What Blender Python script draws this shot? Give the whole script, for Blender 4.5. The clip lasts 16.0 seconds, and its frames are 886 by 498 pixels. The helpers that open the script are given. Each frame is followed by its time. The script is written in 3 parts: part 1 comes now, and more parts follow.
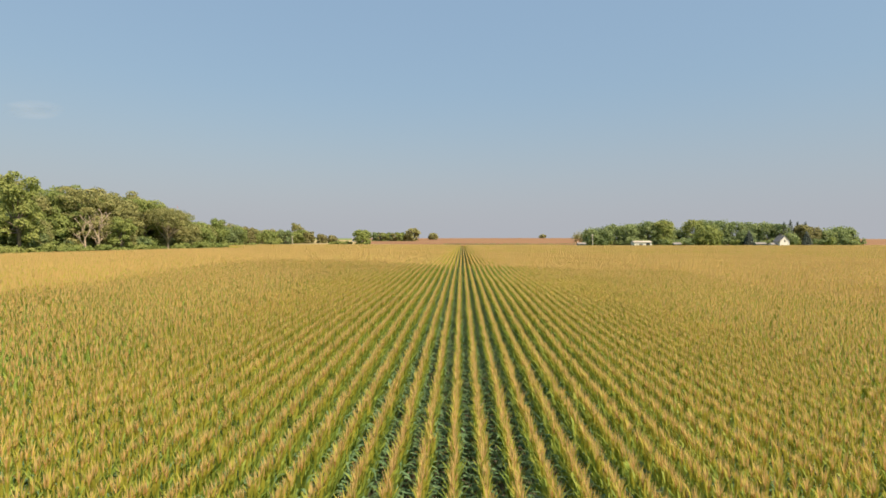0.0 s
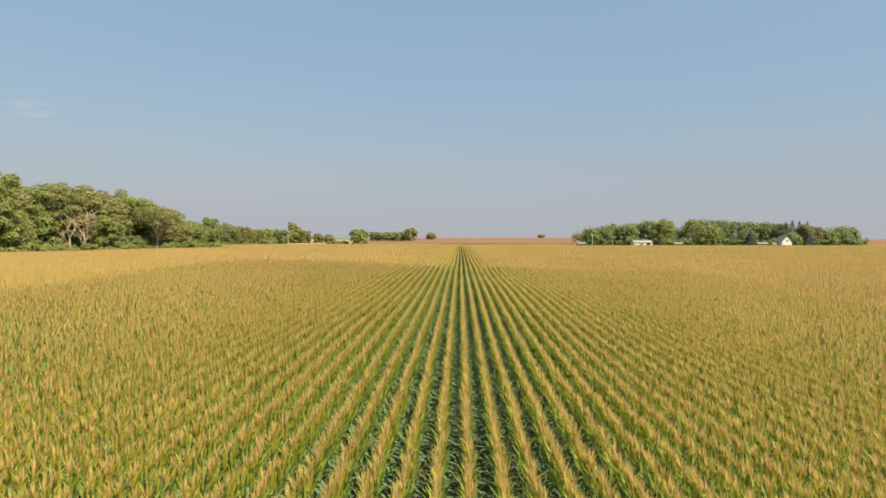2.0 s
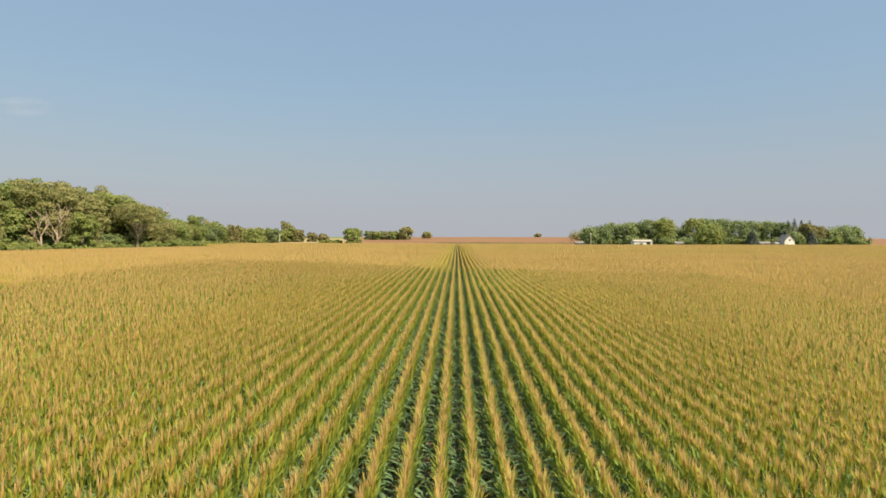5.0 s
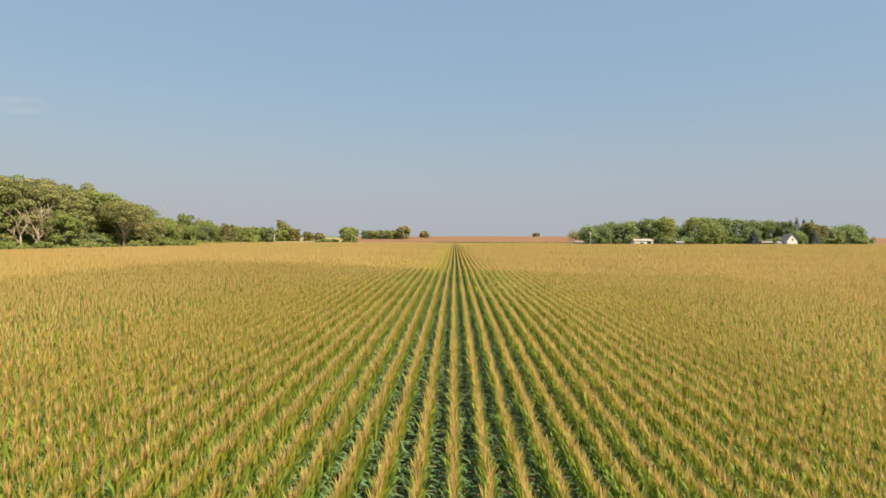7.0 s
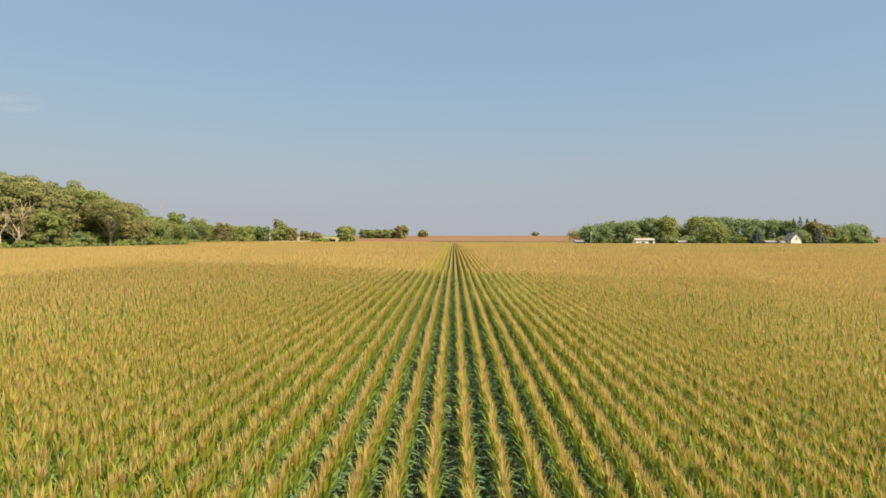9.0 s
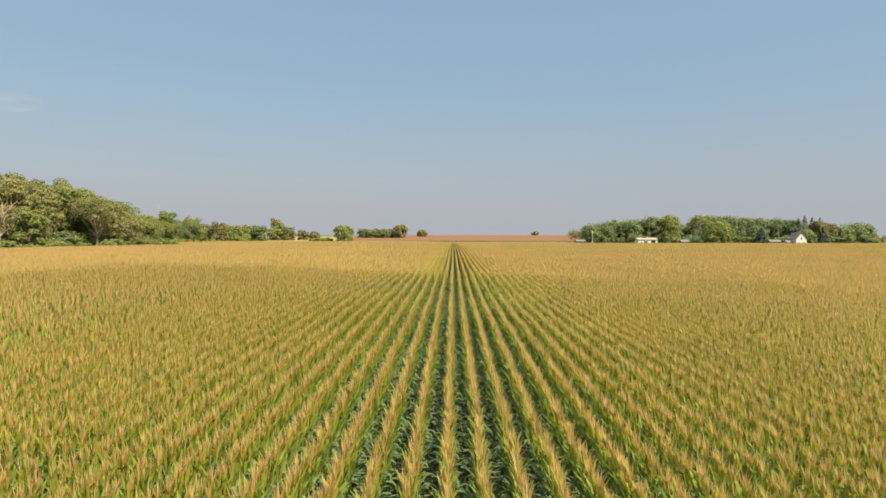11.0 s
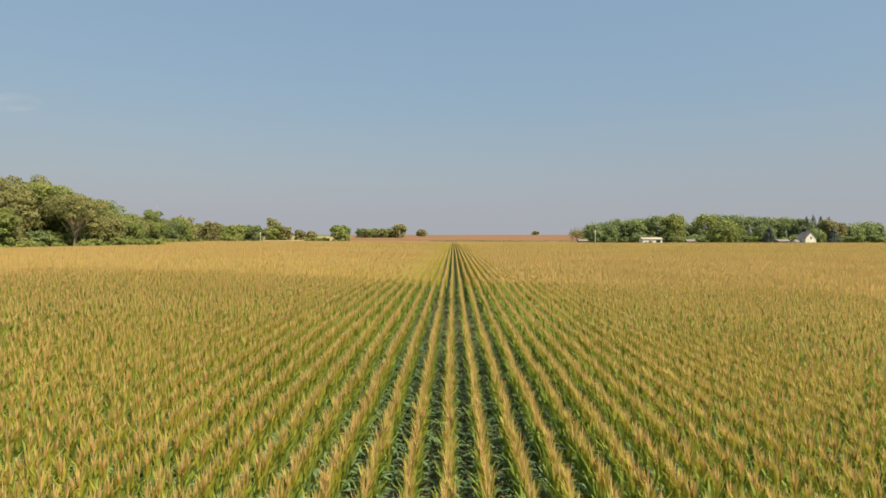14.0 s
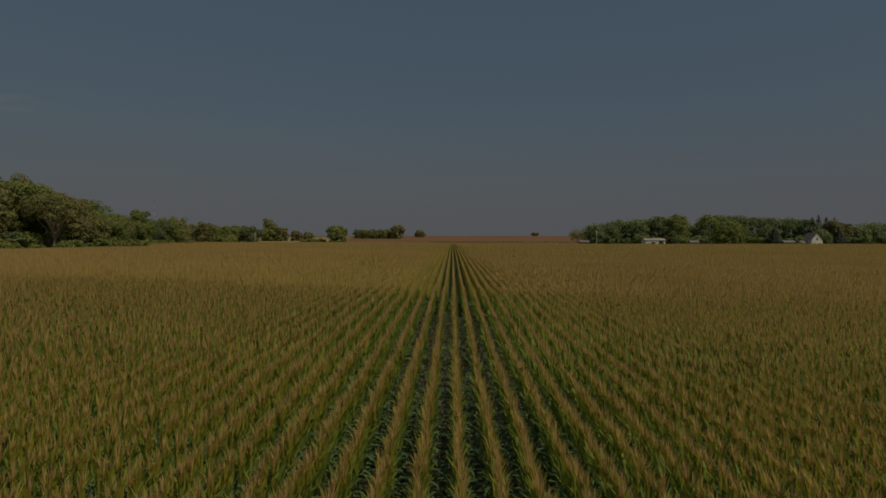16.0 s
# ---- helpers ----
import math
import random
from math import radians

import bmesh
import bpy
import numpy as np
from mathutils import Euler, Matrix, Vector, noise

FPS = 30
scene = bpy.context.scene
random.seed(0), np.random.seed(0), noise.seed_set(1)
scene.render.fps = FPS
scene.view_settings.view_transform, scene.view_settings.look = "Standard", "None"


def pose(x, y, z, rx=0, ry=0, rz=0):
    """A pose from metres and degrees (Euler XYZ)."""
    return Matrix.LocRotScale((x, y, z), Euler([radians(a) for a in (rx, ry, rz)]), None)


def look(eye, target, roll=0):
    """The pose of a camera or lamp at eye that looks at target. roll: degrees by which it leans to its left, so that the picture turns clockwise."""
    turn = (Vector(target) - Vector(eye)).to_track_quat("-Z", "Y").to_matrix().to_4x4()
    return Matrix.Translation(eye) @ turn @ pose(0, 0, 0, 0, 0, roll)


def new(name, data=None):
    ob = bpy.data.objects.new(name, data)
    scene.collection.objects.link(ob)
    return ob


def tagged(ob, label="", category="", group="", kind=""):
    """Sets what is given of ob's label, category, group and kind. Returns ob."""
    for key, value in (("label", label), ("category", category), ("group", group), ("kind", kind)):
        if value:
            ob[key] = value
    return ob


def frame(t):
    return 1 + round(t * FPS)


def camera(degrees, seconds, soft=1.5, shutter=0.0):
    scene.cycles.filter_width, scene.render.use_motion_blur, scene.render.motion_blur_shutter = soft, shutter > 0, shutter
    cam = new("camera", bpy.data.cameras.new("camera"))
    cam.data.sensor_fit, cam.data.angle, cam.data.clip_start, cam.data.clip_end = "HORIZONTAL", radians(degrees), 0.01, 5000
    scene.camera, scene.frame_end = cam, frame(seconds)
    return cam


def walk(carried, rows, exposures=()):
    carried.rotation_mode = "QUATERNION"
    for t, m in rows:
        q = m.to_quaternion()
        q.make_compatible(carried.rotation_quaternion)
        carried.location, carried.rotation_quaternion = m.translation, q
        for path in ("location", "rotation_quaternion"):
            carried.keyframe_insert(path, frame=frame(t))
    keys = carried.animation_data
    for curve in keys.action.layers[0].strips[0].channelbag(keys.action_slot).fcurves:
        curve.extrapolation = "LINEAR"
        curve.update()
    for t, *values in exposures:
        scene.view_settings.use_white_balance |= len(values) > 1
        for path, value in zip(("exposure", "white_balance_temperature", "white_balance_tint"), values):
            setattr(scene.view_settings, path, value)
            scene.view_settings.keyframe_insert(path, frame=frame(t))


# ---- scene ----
cam = camera(74.7, 16.0, soft=1.65)
METRES, EYE, TILT, LEAN, TURN = 58.3, 8.1, 1.2, 1.95, 2.3
ROWS = [
    (0.0, 0.00003, 0.00088, 0.00022, -0.410, -1.913, -1.890),
    (0.5, 0.00238, 0.02689, -0.00057, -0.436, -1.915, -1.905),
    (1.0, 0.00488, 0.05397, -0.00135, -0.473, -1.919, -1.919),
    (1.5, 0.00750, 0.08193, -0.00213, -0.519, -1.924, -1.933),
    (2.0, 0.01023, 0.11060, -0.00291, -0.570, -1.931, -1.945),
    (2.5, 0.01303, 0.13982, -0.00368, -0.626, -1.940, -1.957),
    (3.0, 0.01590, 0.16946, -0.00444, -0.685, -1.951, -1.968),
    (3.5, 0.01882, 0.19941, -0.00520, -0.746, -1.962, -1.978),
    (4.0, 0.02177, 0.22956, -0.00596, -0.807, -1.974, -1.987),
    (6.5, 0.03674, 0.38105, -0.00964, -1.074, -2.047, -2.020),
    (7.0, 0.03974, 0.41122, -0.01035, -1.115, -2.062, -2.024),
    (7.5, 0.04273, 0.44132, -0.01105, -1.151, -2.077, -2.027),
    (8.0, 0.04573, 0.47137, -0.01174, -1.182, -2.092, -2.029),
    (8.5, 0.04873, 0.50139, -0.01243, -1.207, -2.107, -2.031),
    (9.0, 0.05174, 0.53143, -0.01310, -1.227, -2.121, -2.031),
    (11.5, 0.06730, 0.68378, -0.01629, -1.259, -2.176, -2.020),
    (12.0, 0.07062, 0.71523, -0.01689, -1.258, -2.184, -2.016),
    (12.5, 0.07405, 0.74721, -0.01748, -1.255, -2.189, -2.010),
    (13.0, 0.07761, 0.77984, -0.01805, -1.254, -2.193, -2.004),
    (13.5, 0.08132, 0.81323, -0.01861, -1.254, -2.194, -1.996),
    (14.0, 0.08472, 0.84750, -0.01915, -1.258, -2.194, -1.988),
    (14.5, 0.08813, 0.88277, -0.01968, -1.268, -2.194, -1.988),
    (15.0, 0.09178, 0.91916, -0.02019, -1.285, -2.159, -1.988),
    (15.5, 0.09560, 0.95682, -0.02069, -1.311, -2.124, -1.988),
    (16.0, 0.09953, 0.99588, -0.02116, -1.349, -2.089, -1.988),
]
walk(cam, [(t, pose(0, 0, EYE, TILT, LEAN, TURN) @ pose(METRES * x, METRES * y, METRES * z, 90 + pitch, roll, yaw)) for t, x, y, z, yaw, pitch, roll in ROWS],
     [(t, 0.80 + s) for t, s in ((0.0, 0.0), (13.75, 0.0), (14.0, -0.15), (14.25, -0.34), (14.5, -0.56), (14.75, -0.79), (15.0, -1.07), (15.25, -1.38), (15.5, -1.71), (15.75, -2.05), (16.0, -2.4))])

# ---- world, sun, exposure ----
SUN_AZ, SUN_EL = 132.0, 52.0
world = bpy.data.worlds.new("world")
scene.world = world
world.use_nodes = True
wn, wl = world.node_tree.nodes, world.node_tree.links
sky = wn.new("ShaderNodeTexSky")
sky.sky_type = "NISHITA"
sky.sun_disc = False
sky.sun_elevation, sky.sun_rotation = radians(SUN_EL), radians(SUN_AZ)
sky.air_density, sky.dust_density, sky.ozone_density = 2.2, 0.9, 3.0
veil = wn.new("ShaderNodeMix")             # thin even haze over the whole sky
veil.data_type = "RGBA"
veil.inputs["Factor"].default_value = 0.66
wl.new(sky.outputs["Color"], veil.inputs["A"])
veil.inputs["B"].default_value = (2.86, 4.22, 6.12, 1)
where_, up, low, soften, haze = (wn.new("ShaderNode" + k) for k in ("TexCoord", "SeparateXYZ", "MapRange", "Math", "Mix"))
wl.new(where_.outputs["Generated"], up.inputs[0])   # pale dusty haze that thins out above the horizon
low.inputs["From Min"].default_value, low.inputs["From Max"].default_value = 0.0, 0.26
low.inputs["To Min"].default_value, low.inputs["To Max"].default_value = 0.92, 0.0
wl.new(up.outputs["Z"], low.inputs["Value"])
soften.operation, soften.inputs[1].default_value = "POWER", 1.6
wl.new(low.outputs[0], soften.inputs[0])
haze.data_type = "RGBA"
wl.new(soften.outputs[0], haze.inputs["Factor"])
wl.new(veil.outputs["Result"], haze.inputs["A"])
haze.inputs["B"].default_value = (4.3, 4.38, 4.7, 1)
wl.new(haze.outputs["Result"], wn["Background"].inputs["Color"])
wn["Background"].inputs["Strength"].default_value = 0.0607

lamp = bpy.data.lights.new("sun", "SUN")
lamp.energy, lamp.angle, lamp.color = 5.0, radians(0.6), (1.0, 0.85, 0.62)
sun = new("sun", lamp)
az, el = radians(SUN_AZ), radians(SUN_EL)
sun.matrix_world = look((300 * math.sin(az), 300 * math.cos(az), 300 * math.tan(el)), (0, 0, 0))


# ---- materials ----
def material(name, tones, rough=0.8, grain=6.0, patch=0.3, bump=0.0, through_light=0.0, island=0.0, per_object=0.0, metal=0.0):
    """tones: two or three colours, mixed by coarse and fine noise, by islands of the mesh and by objects."""
    m = bpy.data.materials.new(name)
    m.use_nodes = True
    n, l = m.node_tree.nodes, m.node_tree.links
    bsdf, out = n["Principled BSDF"], n["Material Output"]
    geo = n.new("ShaderNodeNewGeometry")

    def noise_at(scale, detail=3.0):
        t = n.new("ShaderNodeTexNoise")
        t.inputs["Scale"].default_value, t.inputs["Detail"].default_value = scale, detail
        l.new(geo.outputs["Position"], t.inputs["Vector"])
        return t.outputs["Fac"]

    def op(kind, a, b):
        t = n.new("ShaderNodeMath")
        t.operation = kind
        for i, v in enumerate((a, b)):
            if isinstance(v, (int, float)):
                t.inputs[i].default_value = v
            else:
                l.new(v, t.inputs[i])
        return t.outputs[0]

    fac = op("ADD", op("MULTIPLY", noise_at(grain), 0.5), op("MULTIPLY", noise_at(patch), 0.5))
    fac = op("MULTIPLY", op("SUBTRACT", fac, 0.5), 2.2)
    fac = op("ADD", fac, 0.5)
    if island:
        fac = op("ADD", fac, op("MULTIPLY", op("SUBTRACT", geo.outputs["Random Per Island"], 0.5), island))
    if per_object:
        info = n.new("ShaderNodeObjectInfo")
        fac = op("ADD", fac, op("MULTIPLY", op("SUBTRACT", info.outputs["Random"], 0.5), per_object))
    ramp = n.new("ShaderNodeValToRGB")
    el_ = ramp.color_ramp.elements
    while len(el_) < len(tones):
        el_.new(0.5)
    for i, c in enumerate(tones):
        el_[i].position = i / (len(tones) - 1)
        el_[i].color = (*c, 1)
    l.new(fac, ramp.inputs[0])
    l.new(ramp.outputs[0], bsdf.inputs["Base Color"])
    bsdf.inputs["Roughness"].default_value = rough
    bsdf.inputs["Metallic"].default_value = metal
    bsdf.inputs["Specular IOR Level"].default_value = 0.25
    if bump:
        b = n.new("ShaderNodeBump")
        b.inputs["Strength"].default_value = bump
        b.inputs["Distance"].default_value = 0.05
        l.new(noise_at(grain * 2.5), b.inputs["Height"])
        l.new(b.outputs[0], bsdf.inputs["Normal"])
    if through_light:
        t = n.new("ShaderNodeBsdfTranslucent")
        l.new(ramp.outputs[0], t.inputs["Color"])
        mix = n.new("ShaderNodeMixShader")
        mix.inputs[0].default_value = through_light
        l.new(bsdf.outputs[0], mix.inputs[1])
        l.new(t.outputs[0], mix.inputs[2])
        l.new(mix.outputs[0], out.inputs["Surface"])
    return m


M_TASSEL = material("corn_tassel", [(0.57, 0.385, 0.15), (0.665, 0.46, 0.18), (0.735, 0.525, 0.215)], 0.85, 1.2, 0.05, 0, 0.5, 0.35)
# leaf tones darken downwards: partly ripeness, partly sun and shade put into the colour
M_LEAF_UP = material("corn_leaf_ripe_sunlit", [(0.30, 0.33, 0.04), (0.43, 0.41, 0.06), (0.555, 0.465, 0.09)], 0.6, 1.5, 0.06, 0, 0.5, 0.4)
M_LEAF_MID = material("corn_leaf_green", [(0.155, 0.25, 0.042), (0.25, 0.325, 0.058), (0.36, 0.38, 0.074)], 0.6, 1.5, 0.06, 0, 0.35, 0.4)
# lower leaves: bluish dark tone carries the shade of the row gaps
M_LEAF_LOW = material("corn_leaf_low_shaded", [(0.10, 0.185, 0.085), (0.15, 0.24, 0.11), (0.205, 0.285, 0.135)], 0.65, 2.0, 0.1, 0, 0.3, 0.3)
M_SOIL = material("field_soil", [(0.11, 0.082, 0.06), (0.18, 0.14, 0.10)], 0.95, 5.0, 0.2, 0.4)
M_GRASS = material("verge_grass", [(0.07, 0.12, 0.025), (0.12, 0.17, 0.04), (0.20, 0.19, 0.07)], 0.9, 0.8, 0.03, 0.3)
M_BEANS = material("bean_field", [(0.165, 0.085, 0.042), (0.215, 0.115, 0.055), (0.22, 0.14, 0.062)], 0.95, 0.15, 0.008, 0.2)
M_STUBBLE = material("pale_stubble", [(0.26, 0.20, 0.09), (0.36, 0.28, 0.13)], 0.95, 0.2, 0.01, 0.2)
M_BARK = material("bark", [(0.16, 0.12, 0.09), (0.28, 0.23, 0.17)], 0.95, 3.0, 0.5, 0.5)
M_DEADWOOD = material("bleached_deadwood", [(0.26, 0.20, 0.14), (0.41, 0.325, 0.235)], 0.9, 3.0, 0.5, 0.4)
LEAF = {
    "oak": material("oak_leaves", [(0.199, 0.211, 0.080), (0.285, 0.279, 0.108), (0.382, 0.348, 0.148)], 0.75, 0.35, 0.08, 0, 0.38, 0.6, 0.3),
    "green": material("green_leaves", [(0.188, 0.245, 0.078), (0.257, 0.302, 0.091), (0.336, 0.353, 0.112)], 0.75, 0.35, 0.08, 0, 0.4, 0.6, 0.3),
    # farm trees' green, paler and bluer: distance haze put into the colour
    "shade": material("hazed_farm_leaves", [(0.19, 0.25, 0.108), (0.25, 0.305, 0.128), (0.315, 0.35, 0.148)], 0.75, 0.35, 0.08, 0, 0.4, 0.6, 0.3),
    "light": material("light_leaves", [(0.20, 0.245, 0.075), (0.275, 0.312, 0.094), (0.355, 0.36, 0.118)], 0.75, 0.35, 0.08, 0, 0.38, 0.5, 0.25),
    "dark": material("dark_leaves", [(0.160, 0.217, 0.097), (0.211, 0.262, 0.112), (0.268, 0.302, 0.131)], 0.75, 0.35, 0.08, 0, 0.38, 0.5, 0.3),
    "rusty": material("rusty_leaves", [(0.194, 0.182, 0.080), (0.245, 0.222, 0.091), (0.262, 0.257, 0.103)], 0.75, 0.35, 0.08, 0, 0.3, 0.5, 0.3),
    "spruce": material("spruce_needles", [(0.093, 0.118, 0.099), (0.146, 0.171, 0.146)], 0.8, 0.5, 0.1, 0, 0.15, 0.5, 0.3),
}
M_WHITE = material("white_siding", [(0.64, 0.60, 0.56), (0.76, 0.72, 0.68)], 0.6, 1.0, 0.15, 0.05)
M_SHINGLE = material("grey_shingles", [(0.16, 0.15, 0.15), (0.26, 0.24, 0.23)], 0.9, 2.0, 0.2, 0.3)
M_ROOF = material("faded_tan_roofing", [(0.34, 0.29, 0.25), (0.46, 0.41, 0.36)], 0.8, 1.5, 0.2, 0.2)
M_TIN = material("blue_grey_tin", [(0.17, 0.20, 0.22), (0.25, 0.28, 0.30)], 0.7, 0.8, 0.1, 0.05, metal=0.1)
M_GLASS = material("dark_window_glass", [(0.02, 0.025, 0.03), (0.05, 0.06, 0.07)], 0.1, 1.0, 0.2)
M_POLE = material("weathered_pole_wood", [(0.42, 0.38, 0.33), (0.58, 0.53, 0.47)], 0.9, 3.0, 0.5, 0.2)
M_RED = material("red_mast_paint", [(0.50, 0.07, 0.05), (0.58, 0.10, 0.07)], 0.6, 1.0, 0.2)


# ---- mesh helpers ----
rng = np.random.default_rng(7)


def mesh_from(name, verts, tris, mats, slots=None, smooth=False):
    """A mesh from arrays of vertices and triangles, with a material slot for each triangle."""
    verts, tris = np.asarray(verts, np.float32).reshape(-1, 3), np.asarray(tris, np.int32).reshape(-1, 3)
    me = bpy.data.meshes.new(name)
    me.vertices.add(len(verts))
    me.vertices.foreach_set("co", verts.ravel())
    me.loops.add(tris.size)
    me.loops.foreach_set("vertex_index", tris.ravel())
    me.polygons.add(len(tris))
    me.polygons.foreach_set("loop_start", np.arange(0, tris.size, 3, dtype=np.int32))
    for m in mats:
        me.materials.append(m)
    if slots is not None:
        me.polygons.foreach_set("material_index", np.asarray(slots, np.int32))
    me.polygons.foreach_set("use_smooth", np.full(len(tris), smooth))
    me.update(calc_edges=True)
    return me


class Soup:
    """Gathers pieces of mesh."""

    def __init__(self):
        self.v, self.f, self.s, self.n = [], [], [], 0

    def add(self, v, f, slot=0):
        v, f = np.asarray(v, float).reshape(-1, 3), np.asarray(f, int).reshape(-1, 3)
        self.v.append(v)
        self.f.append(f + self.n)
        self.s.append(np.full(len(f), slot) if np.isscalar(slot) else np.asarray(slot))
        self.n += len(v)

    def mesh(self, name, mats, smooth=False):
        return mesh_from(name, np.concatenate(self.v), np.concatenate(self.f), mats, np.concatenate(self.s), smooth)


def part(name, soup, mats, parent, label="", smooth=False):
    mats = mats if isinstance(mats, list) else [mats]
    ob = new(name, soup.mesh(name, mats, smooth))
    if parent is not None:
        ob.parent = parent
    return tagged(ob, label)


def tube(soup, points, radii, sides=7, slot=0):
    points = [Vector(p) for p in points]
    vs, fs = [], []
    for i, p in enumerate(points):
        d = (points[min(i + 1, len(points) - 1)] - points[max(i - 1, 0)]).normalized()
        a = d.orthogonal().normalized()
        b = d.cross(a)
        for k in range(sides):
            w = 2 * math.pi * k / sides
            vs.append(p + (a * math.cos(w) + b * math.sin(w)) * radii[i])
    for i in range(len(points) - 1):
        for k in range(sides):
            q = [i * sides + k, i * sides + (k + 1) % sides, (i + 1) * sides + (k + 1) % sides, (i + 1) * sides + k]
            fs += [(q[0], q[1], q[2]), (q[0], q[2], q[3])]
    end = len(vs)
    vs.append(points[-1])
    fs += [((len(points) - 1) * sides + k, (len(points) - 1) * sides + (k + 1) % sides, end) for k in range(sides)]
    soup.add([tuple(v) for v in vs], fs, slot)


def box(soup, x0, y0, z0, x1, y1, z1, slot=0):
    v = [(x, y, z) for z in (z0, z1) for y in (y0, y1) for x in (x0, x1)]
    q = [(0, 2, 3, 1), (4, 5, 7, 6), (0, 1, 5, 4), (2, 6, 7, 3), (0, 4, 6, 2), (1, 3, 7, 5)]
    soup.add(v, [t for a, b, c, d in q for t in ((a, b, c), (a, c, d))], slot)


# ---- the lie of the land ----
RISE_Y = [-400, -60, 0, 100, 160, 320, 520, 900, 1400, 1900, 5000]
RISE_Z = [-6, -1.0, 0, 1.65, 2.1, 2.9, 3.3, 8.9, 16.3, 12, -30]


def land(x, y):
    """The ground's height."""
    x, y = np.asarray(x, float), np.asarray(y, float)
    side = -1.44 * np.tanh(x / 40)
    fade = np.where(x > 0, 1 / (1 + np.exp(np.clip((y - 230) / 45, -30, 30))), 1 / (1 + np.exp(np.clip((y - 420) / 60, -30, 30))))
    rise = np.interp(y, RISE_Y, RISE_Z)
    far = np.clip((y - 520) / 880, 0, 1)
    return side * fade + rise - far * 3.2 * np.clip((np.abs(x) / np.maximum(y, 1) - 0.25) / 0.4, 0, 1)


ROW = 0.762
WOOD_Y = 326.0                        # the wood's far end
FARM_Y, END_Y = 416.0, 492.0          # the corn's far edges, by the farmyard and elsewhere


def wood_edge(y):
    """The corn's edge along the wood: it draws back from the corn on the near half."""
    u = np.clip((238 - np.asarray(y, float)) / 45, 0, 1)
    return -117.5 - 14 * u * u * (3 - 2 * u) + 1.2 * np.sin(np.asarray(y) / 17)


def margin(y):
    """The width of the rough grass between the corn and the wood, set so that the corn's edge fits the camera's view.
    """
    return np.interp(y, [120, 140, 165, 198, 225, 255, 292], [24, 27, 35, 42, 34, 18, 0])


def in_corn(x, y):
    """Where the corn stands."""
    x, y = np.asarray(x, float), np.asarray(y, float)
    ok = (y > -40) & (x > -300) & (x < 330) & (y < np.where(x > 82, FARM_Y, END_Y))
    ok &= ~((x < wood_edge(y) + margin(y)) & (y < WOOD_Y))
    ok &= (x > -160) | (y < 440)
    return ok & ((x + 128) ** 2 + (y - 392) ** 2 > 64)


gx = np.unique(np.concatenate([[-4500, -3000, -2000, -1400, -1000, -760, -600, -500], np.arange(-420, 480, 10), [520, 600, 760, 1000, 1400, 2000, 3000, 4500]]).astype(float))
gy = np.unique(np.concatenate([[-1500, -700, -300, -150, -80], np.arange(-40, 560, 8), np.arange(560, 1500, 40), [1600, 1750, 1900, 2300, 3000, 4000, 4900]]).astype(float))
X, Y = np.meshgrid(gx, gy)
Z = land(X, Y)
nx = len(gx)
ii, jj = np.meshgrid(np.arange(nx - 1), np.arange(len(gy) - 1))
a = (jj * nx + ii).ravel()
tris = np.stack([a, a + 1, a + nx + 1, a, a + nx + 1, a + nx], 1).reshape(-1, 3)
cx, cy = ((X[:-1, :-1] + X[1:, 1:]) / 2).ravel(), ((Y[:-1, :-1] + Y[1:, 1:]) / 2).ravel()
kind = np.where(in_corn(cx, cy), 0, 1)
kind = np.where((cy > 548) & (cx > -95 + (cy - 548) * -0.16), 2, kind)
kind = np.where((cy > 440) & (cy < 1100) & (cx < -95 - np.maximum(0, cy - 548) * 0.16) & ~in_corn(cx, cy), 3, kind)
ground = new("ground", mesh_from("ground", np.stack([X.ravel(), Y.ravel(), Z.ravel()], 1), tris, [M_SOIL, M_GRASS, M_BEANS, M_STUBBLE], np.repeat(kind, 2), True))
tagged(ground, "gently rolling farmland soil with grass and bean fields", "ground", kind="structure")


# ---- the corn ----
def blade(points, widths, azimuth):
    """A leaf that arches in one upright plane: its rib's points (out, up) and half widths."""
    c, s = math.cos(azimuth), math.sin(azimuth)
    v, f = [], []
    for (o, u), w in zip(points[:-1], widths):
        v += [(o * c - w * s, o * s + w * c, u), (o * c + w * s, o * s - w * c, u)]
    v.append((points[-1][0] * c, points[-1][0] * s, points[-1][1]))
    for i in range(len(points) - 2):
        f += [(2 * i, 2 * i + 1, 2 * i + 3), (2 * i, 2 * i + 3, 2 * i + 2)]
    k = 2 * (len(points) - 2)
    f.append((k, k + 1, k + 2))
    return v, f


